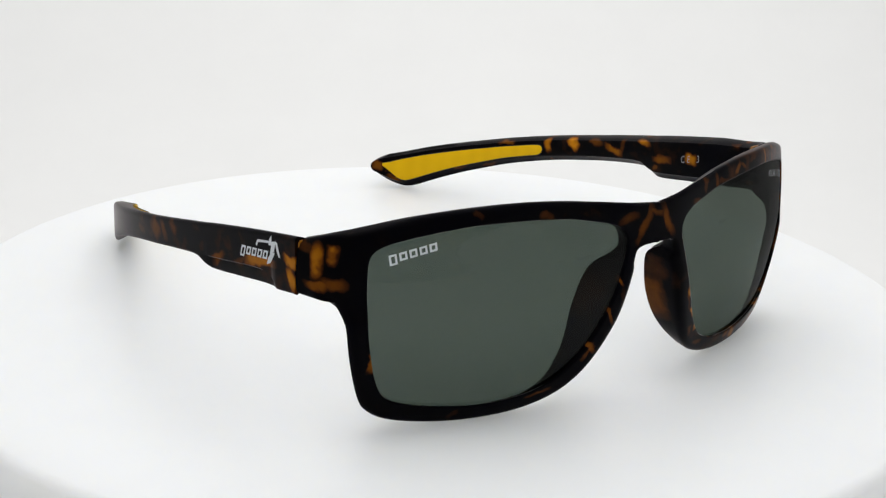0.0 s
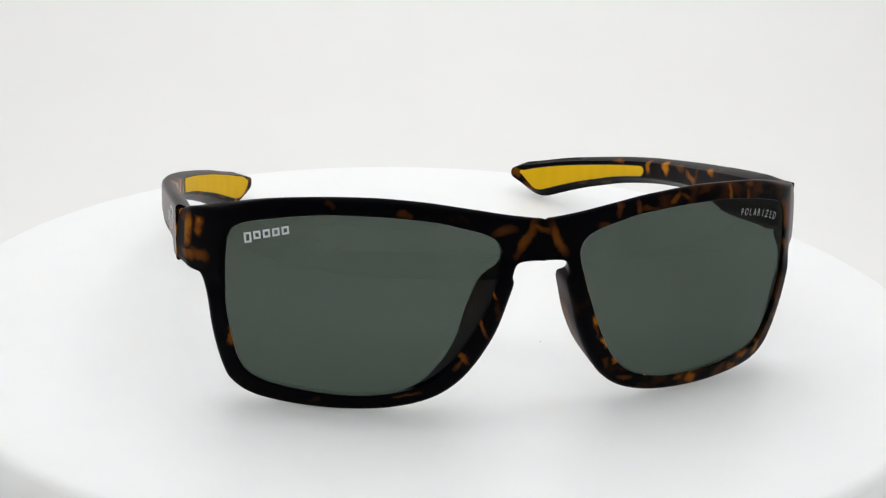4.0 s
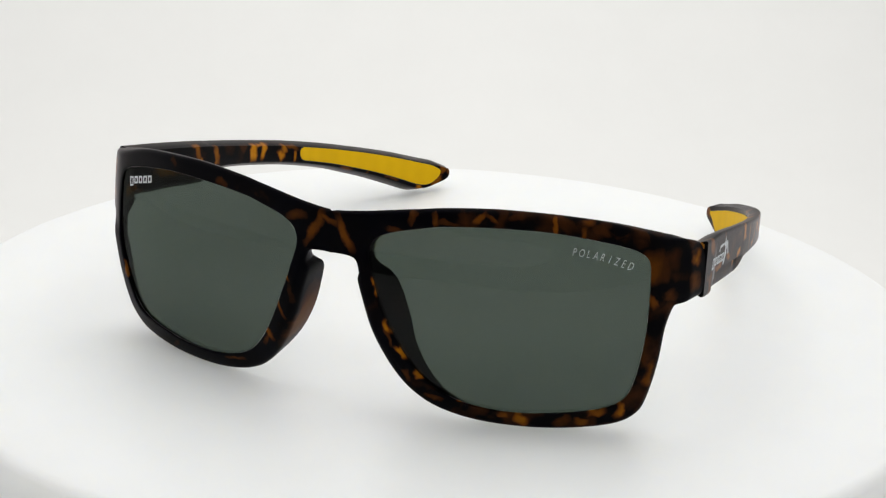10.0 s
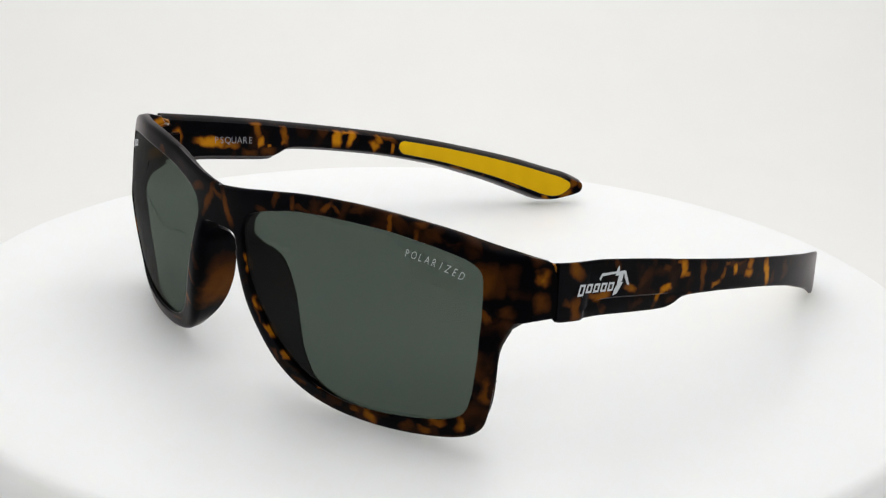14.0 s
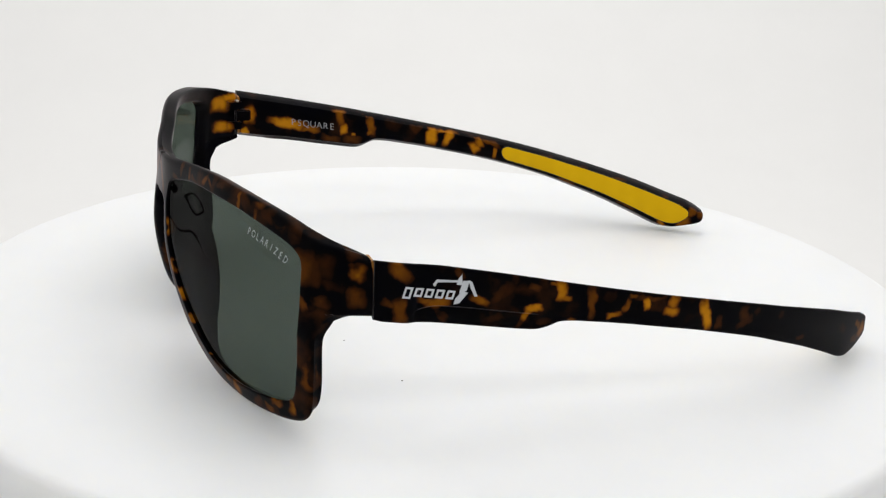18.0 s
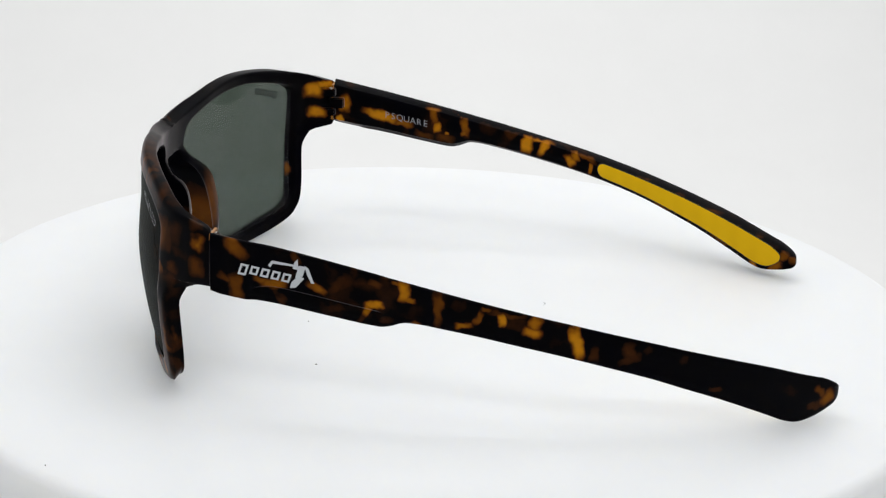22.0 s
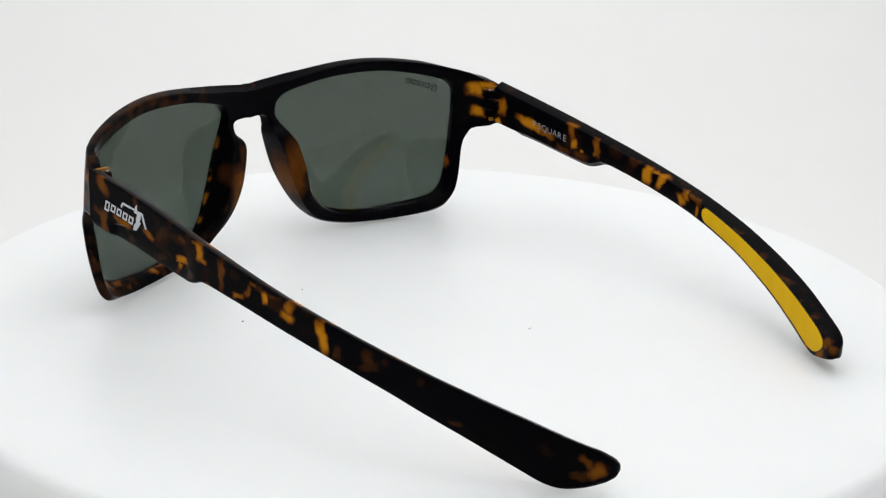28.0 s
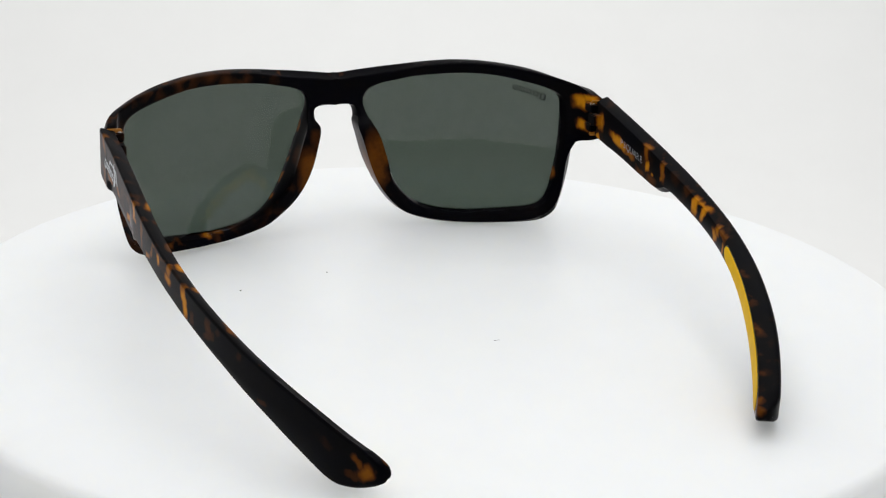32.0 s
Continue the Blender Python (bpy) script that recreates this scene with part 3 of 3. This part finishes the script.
def build_temple(parent, side, bend, material):
    ys = [0.15 + 0.85 * k for k in range(0, 150)]
    ys = [y for y in ys if y < 126] + [126.5, 127.5, 128.4, 129.1, 129.7, 130.2, 130.7, 131.2, 131.6, 132.0, 132.3, 132.5, 132.6]
    ys = ys if side > 0 else [y for y in ys if y < 130] + [130.3, 130.8, 131.2, 131.5, 131.7, 131.9, 132.1, 132.25, 132.33]
    bm = bmesh.new()
    rings = []
    for y in ys:
        top, low = temple_span(y, side)
        bow = 0.45 * temple_t(y, side)
        end = 132.7 if side > 0 else 132.4
        round_off = bow - math.sqrt(bow * bow - min(0.97 * bow, max(0.0, y - end + bow)) ** 2)
        xo, t = temple_x(y, bend) - round_off, temple_t(y, side) - 2 * round_off
        r = min(0.85, 0.3 * (top - low), 0.4 * t)
        if y < 1.0:
            r *= 0.7
        q = min(0.5 if side > 0 else 0.9, 0.15 * (top - low), 0.25 * t)
        lip_on = ease(7.2, 9.5, y) * (1 - ease(33.0, 39.5, y))
        lip = 0.9 * lip_on
        zl = table([(0, 28.6), (7, 28.6), (10, 29.8), (14, 30.0), (31, 27.1), (38, 25.9), (60, 22.0), (140, 5)], y)[0]
        zl = min(top - 3 * q - 0.7, max(low + r + 0.35, zl))
        tilt = 0.24 * t + (0.15 * ease(3, 15, y) * (1 - ease(126, 131, y)) if side > 0 else 0.0)
        rise = min(1.1 if side < 0 else 1.5, (0.12 if side < 0 else 0.17) * (top - low))
        top -= 0.2
        pts = [(r * 0.3 + lip, low + r * 0.3), (lip, low + r), (lip, zl - 0.3), (0.0, zl + 0.3), (0, top - 3 * q), (0, top - 1.5 * q), (0, top - q), (0.12 * q, top - 0.5 * q), (0.5 * q, top - 0.12 * q), (q, top),
               (t - r, top - tilt), (t - r * 0.3, top - tilt - r * 0.3), (t, top - tilt - r), (t, (top + low) / 2), (t, low + rise + r), (t - r * 0.3, low + rise + r * 0.3), (t - r, low + rise), (r + lip, low)]
        rings.append([bm.verts.new((side * (xo - u) * MM, y * MM, z * MM)) for u, z in pts])
    n = len(rings[0])
    for a, b in zip(rings, rings[1:]):
        for k in range(n):
            j = (k + 1) % n
            bm.faces.new((a[k], a[j], b[j], b[k]))
    bm.faces.new(rings[0])
    tip = bm.verts.new((side * (temple_x(ys[-1], bend) - 0.5 * temple_t(ys[-1], side)) * MM, (ys[-1] + 0.1) * MM, 5.9 * MM))
    for k in range(n):
        bm.faces.new((rings[-1][k], rings[-1][(k + 1) % n], tip))
    return part("temple", bm, material, parent)


def build_pad(temple, side, bend, grow, proud, name, material, label):
    """A leaf-shaped inlay on the inner face of the temple end."""
    y0, y1, m = 77.3 - grow, (128.6 if side > 0 else 127.9) + grow, 60
    bm = bmesh.new()
    rows = []
    for k in range(m + 1):
        u = k / m
        y = y0 + (y1 - y0) * (0.5 - 0.5 * math.cos(math.pi * u))
        top, low = temple_span(min(y, 132.6), side)
        hi = top - (2.6 if side > 0 else 1.5 + 0.4 * ease(100, 120, y)) + grow
        lo = low + (2.1 if side > 0 else 1.95 + 0.45 * ease(85, 118, y)) - grow
        lead = min(1.0, (y - y0) / 2.0)
        tail = min(1.0, (y1 - y) / 6.5)
        mid, half = (hi + lo) / 2, (hi - lo) / 2
        half *= math.sqrt(1 - (1 - lead) ** 2) * 0.94 + 0.06 if lead < 1 else 1.0
        if side < 0 and y > y1 - 3.6:
            close = 1 - math.sqrt(1 - min(1.0, (y - y1 + 3.6) / 3.6) ** 2)
            lo, hi = lo + 0.55 * close * (hi - lo), hi - 0.35 * close * (hi - lo)
            mid, half = (hi + lo) / 2, (hi - lo) / 2
        elif side > 0 and tail < 1:
            lo = lo + (1 - tail) ** 1.6 * (hi - lo) * 0.72
            hi = hi - (1 - tail) ** 3 * (hi - lo) * 0.25
            mid, half = (hi + lo) / 2, (hi - lo) / 2
        face = temple_x(y, bend) - temple_t(y, side)
        row = []
        for v, p in ((-1, -0.3), (-0.97, 0.75), (-0.85, 1.0), (0, 1.0), (0.85, 1.0), (0.97, 0.75), (1, -0.3)):
            edge = 1.0 if 0 < k < m else 0.2
            row.append(bm.verts.new((side * (face - proud * p * edge) * MM, y * MM, (mid + half * v) * MM)))
        rows.append(row)
    for a, b in zip(rows, rows[1:]):
        for i in range(6):
            bm.faces.new((a[i], a[i + 1], b[i + 1], b[i]))
        bm.faces.new((a[6], a[0], b[0], b[6]))
    bm.faces.new(rows[0])
    bm.faces.new(rows[-1])
    return part(name, bm, material, temple, label)


# ---------------------------------------------------------------- prints, hinges
def flat_shape(bm, polygons, place, depth):
    """Thin raised polygons: place(u, v, d) gives the point for flat u, v in mm and a lift of d."""
    for poly in polygons:
        low = [bm.verts.new(place(u, v, 0.0)) for u, v in poly]
        high = [bm.verts.new(place(u, v, depth)) for u, v in poly]
        n = len(poly)
        bm.faces.new(high)
        bm.faces.new(low[::-1])
        for k in range(n):
            j = (k + 1) % n
            bm.faces.new((low[k], low[j], high[j], high[k]))


def bar(u, v, w, h, lean=0.0):
    return [(u, v), (u + w, v), (u + w + lean * h, v + h), (u + lean * h, v + h)]


def word_marks(height, pitch, lean):
    """A brand's word mark as five plain hollow leaning boxes, the first one taller."""
    w, wide, made = 0.20 * pitch, 0.76 * pitch, []
    for k in range(5):
        tall, base = height * (1.30 if k == 0 else 1.0), -0.30 * height if k == 0 else 0.0
        u = k * pitch + lean * base
        made.append(bar(u, base, w, tall, lean))
        made.append(bar(u + wide - w, base, w, tall, lean))
        for v in (0.0, tall - w):
            made.append(bar(u + w + lean * v, base + v, wide - 2 * w, w, lean))
    return made


def text_shape(body, size):
    """The outlines' flat faces of a text, as vertices and faces."""
    data = bpy.data.curves.new("text", "FONT")
    data.body, data.size, data.resolution_u, data.offset = body, size, 3, -0.012 * size
    ob = new("text", data)
    me = bpy.data.meshes.new_from_object(ob)
    got = [(v.co.x, v.co.y) for v in me.vertices], [tuple(p.vertices) for p in me.polygons]
    bpy.data.objects.remove(ob)
    bpy.data.meshes.remove(me)
    bpy.data.curves.remove(data)
    return got


def on_lens(side, x0, z0, slope, lift=0.06):
    def place(u, v, d):
        a = math.atan(slope)
        x, z = x0 + u * math.cos(a) - v * math.sin(a), z0 + u * math.sin(a) + v * math.cos(a)
        return Vector((aside(x) * MM, (face_y(x, z) + lens_sink(z) - lift - d) * MM, z * MM))
    return place


def print_each(name, polygons, place, depth, material, owner, label):
    for poly in polygons:
        bm = bmesh.new()
        flat_shape(bm, [poly], place, depth)
        part(name, bm, material, owner, label, False)


def print_sign(name, sign, size, narrow, place, material, owner, label):
    verts, faces = text_shape(sign, size)
    bm = bmesh.new()
    middle = (min(a for a, b in verts) + max(a for a, b in verts)) / 2
    made = [bm.verts.new(place((a - middle) * narrow, b, 0.02)) for a, b in verts]
    for f in faces:
        bm.faces.new([made[i] for i in f])
    part(name, bm, material, owner, label, False)


def lens_prints(lens, side):
    if side < 0:
        print_each("printed_block", word_marks(1.6, 1.9, 0.22), on_lens(side, -59.7, 37.4, 0.30), 0.02, M_PRINT, lens, "white printed block of the brand mark")
        return
    for k, sign in enumerate("POLARIZED"):
        place = on_lens(side, 48.9 + 1.28 * k, 40.0 - 0.17 * k - 0.024 * k * k, -0.14 - 0.20 * k / 8)
        print_sign("printed_letter", sign, 2.3, 0.62, place, M_LETTER, lens, "small white printed letter")


def on_temple(side, bend, y0, z0, slope, inner=False, lift=0.02):
    """Flat u runs to the reader's right."""
    way = side if not inner else -side

    def place(u, v, d):
        y, z = y0 + way * u, z0 + way * slope * u + v
        x = temple_x(y, bend) + lift + d if not inner else temple_x(y, bend) - temple_t(y, side) - lift - d
        return Vector((side * x * MM, y * MM, z * MM))
    return place


def temple_prints(temple, side, bend):
    place = on_temple(side, bend, 6.0 if side > 0 else 21.2, 33.0 if side > 0 else 31.5, -0.16)
    print_each("printed_block", word_marks(1.9, 2.2, 0.30), place, 0.02, M_PRINT, temple, "white printed block of the brand mark")
    # the emblem beside the word: plain angular shards
    shards = [[(6.6, 2.4), (7.2, 3.5), (12.0, 3.9), (12.0, 4.4), (7.0, 4.2), (6.1, 2.9)],
              [(11.8, 3.3), (13.2, 3.4), (13.0, 5.9), (12.2, 4.9)],
              [(12.4, 1.2), (14.2, 2.0), (14.9, 4.5), (13.3, 4.4), (12.9, 3.0)],
              [(11.2, -1.5), (12.6, -1.1), (14.6, 1.6), (13.2, 1.9), (11.6, 0.0)],
              [(14.6, 4.7), (15.5, 4.3), (16.9, 0.9), (16.2, 0.8), (15.2, 2.6)]]
    shards = [[(6.6 + 0.88 * (a - 6.6), 2.4 + 0.88 * (b - 2.4)) for a, b in shard] for shard in shards]
    print_each("emblem_shard", shards, place, 0.02, M_PRINT, temple, "white printed shard of the emblem")
    if side < 0:
        place = on_temple(side, bend, 14.9, 31.4, -0.165, True)
        for sign, u in zip("PSQUARE", (1.08, 2.76, 4.66, 6.64, 8.50, 10.38, 12.2)):
            print_sign("printed_letter", sign, 2.65, 1.0, lambda a, b, d, u=u: place(u + a, b, d), M_PRINT_GREY, temple, "small grey printed letter")
    else:
        place = on_temple(side, bend, 25.2, 29.4, -0.25, True)
        for sign, u in (("C", 0.9), ("E", 3.0), ("3", 6.3)):
            print_sign("printed_letter", sign, 2.9, 0.72, lambda a, b, d, u=u: place(u + a, b, d), M_PRINT_GREY, temple, "small grey printed sign")


def box(bm, lo, hi):
    made = bmesh.ops.create_cube(bm, size=1.0)["verts"]
    for v in made:
        v.co = [(l + (h - l) * (c + 0.5)) * MM for l, h, c in zip(lo, hi, v.co)]
    edges = {e for v in made for e in v.link_edges}
    bmesh.ops.bevel(bm, geom=list(edges), offset=0.0003, segments=2, affect="EDGES")


def drum(bm, x, y, z0, z1, r, n=20):
    rings = []
    for z, q in ((z0, r * 0.85), (z0 + 0.15, r), (z1 - 0.15, r), (z1, r * 0.85)):
        rings.append([bm.verts.new(((x + q * math.cos(2 * math.pi * k / n)) * MM, (y + q * math.sin(2 * math.pi * k / n)) * MM, z * MM)) for k in range(n)])
    for a, b in zip(rings, rings[1:]):
        for k in range(n):
            bm.faces.new((a[k], a[(k + 1) % n], b[(k + 1) % n], b[k]))
    bm.faces.new(rings[0][::-1])
    bm.faces.new(rings[-1])


def build_hinge(front, temple, side, material):
    def flip(a, b):
        return (min(side * a, side * b), max(side * a, side * b))
    x0, x1 = flip(66.0, 69.6)
    for owner, mat, z0, z1, y0, y1 in ((front, M_FRONT, 36.7, 39.2, -3.2, 0.9), (front, M_FRONT, 31.2, 33.4, -3.2, 0.9), (temple, material, 33.55, 36.55, -0.9, 3.4)):
        bm = bmesh.new()
        box(bm, (x0, y0, z0), (x1, y1, z1))
        part("hinge_knuckle", bm, mat, owner, smooth=False)
    bm = bmesh.new()
    drum(bm, side * 66.9, -0.3, 38.9, 39.42, 0.7)
    part("hinge_screw", bm, M_METAL, front, "small steel hinge screw")
    bm = bmesh.new()
    box(bm, (flip(66.4, 71.2)[0], 0.02, 30.0), (flip(66.4, 71.2)[1], 0.12, 40.2))
    part("joint_face", bm, M_AMBER, temple, "amber moulded face at the joint", False)


def build_sunglasses():
    base = new("sunglasses")
    front = build_front(base)
    for side, bend, mat in ((1, BEND[1], M_RIGHT), (-1, BEND[-1], M_LEFT)):
        lens_prints(build_lens(base, side), side)
        temple = build_temple(base, side, bend, mat)
        build_pad(temple, side, bend, 0.22, 0.06, "pad_groove", M_GROOVE, "dark groove round the rubber inlay")
        build_pad(temple, side, bend, 0.0, 0.3, "rubber_pad", M_PAD, "yellow rubber grip inlay")
        temple_prints(temple, side, bend)
        build_hinge(front, temple, side, mat)
    return tagged(base, "matte tortoiseshell sunglasses with grey-green lenses, standing open on the turntable", "sunglasses", kind="thing")


sunglasses = build_sunglasses()


# ---------------------------------------------------------------- dust on the turntable
def speck(name, x, y, size, label, hair=False):
    """A crumb, or a short bent hair; x and y are its place on the platter in mm."""
    bm = bmesh.new()
    if hair:
        rings = []
        for k in range(9):
            u = k / 8
            cx, cy, cz = size * (u - 0.5), 0.35 * size * math.sin(2.6 * u), 0.07 + 0.25 * math.sin(math.pi * u)
            rings.append([bm.verts.new((cx * MM, (cy + 0.05 * math.cos(a)) * MM, (cz + 0.05 * math.sin(a)) * MM)) for a in (0, 1.57, 3.14, 4.71)])
        for a, b in zip(rings, rings[1:]):
            for k in range(4):
                bm.faces.new((a[k], a[(k + 1) % 4], b[(k + 1) % 4], b[k]))
        bm.faces.new(rings[0][::-1])
        bm.faces.new(rings[-1])
    else:
        bmesh.ops.create_icosphere(bm, subdivisions=2, radius=size * MM)
        for v in bm.verts:
            v.co *= 1 + 0.5 * noise.noise(v.co * 4000 + Vector((x, y, 0)))
            v.co.z *= 0.6
        low = min(v.co.z for v in bm.verts)
        for v in bm.verts:
            v.co.z -= low
    ob = link_mesh(name, bm, M_DUST)
    tagged(ob, label, "dust", group="dust on the turntable", kind="thing")
    return ob, Matrix.Translation((x * MM, y * MM, 0.00002))


dust = [speck("dust_speck", 47.6, -15.0, 0.20, "tiny dark crumb of dust on the white turntable"),
        speck("dust_speck", 23.4, -25.6, 0.16, "tiny grey crumb of dust on the white turntable"),
        speck("dust_speck", 112.1, -47.9, 0.18, "tiny grey crumb of dust by the rim of the turntable"),
        speck("dust_hair", -9.0, 26.4, 1.6, "short bent hair lying on the white turntable", True)]


# ---------------------------------------------------------------- movement
def turn(t):
    """The turntable's angle in radians."""
    u = (t - 16) / 16
    return -1.18458 - 1.71009 * u + 0.00116 * (u * u - 1 / 3) + 0.00303 * (u ** 3 - 0.6 * u)


def motions():
    times = [k * 0.5 for k in range(0, 65)]
    spins = [(t, Matrix.Rotation(turn(t), 4, "Z")) for t in times]
    walk(turntable, spins)
    seat = Matrix.Translation((0.01101, -0.03717, 0.0001)) @ Matrix.Rotation(radians(8.756), 4, "Z") @ Matrix.Translation((-0.00075, 0, 0)) @ Matrix.Rotation(radians(-0.18), 4, "Y")
    walk(sunglasses, [(t, m @ seat) for t, m in spins])
    for ob, place in dust:
        walk(ob, [(t, m @ place) for t, m in spins])


motions()
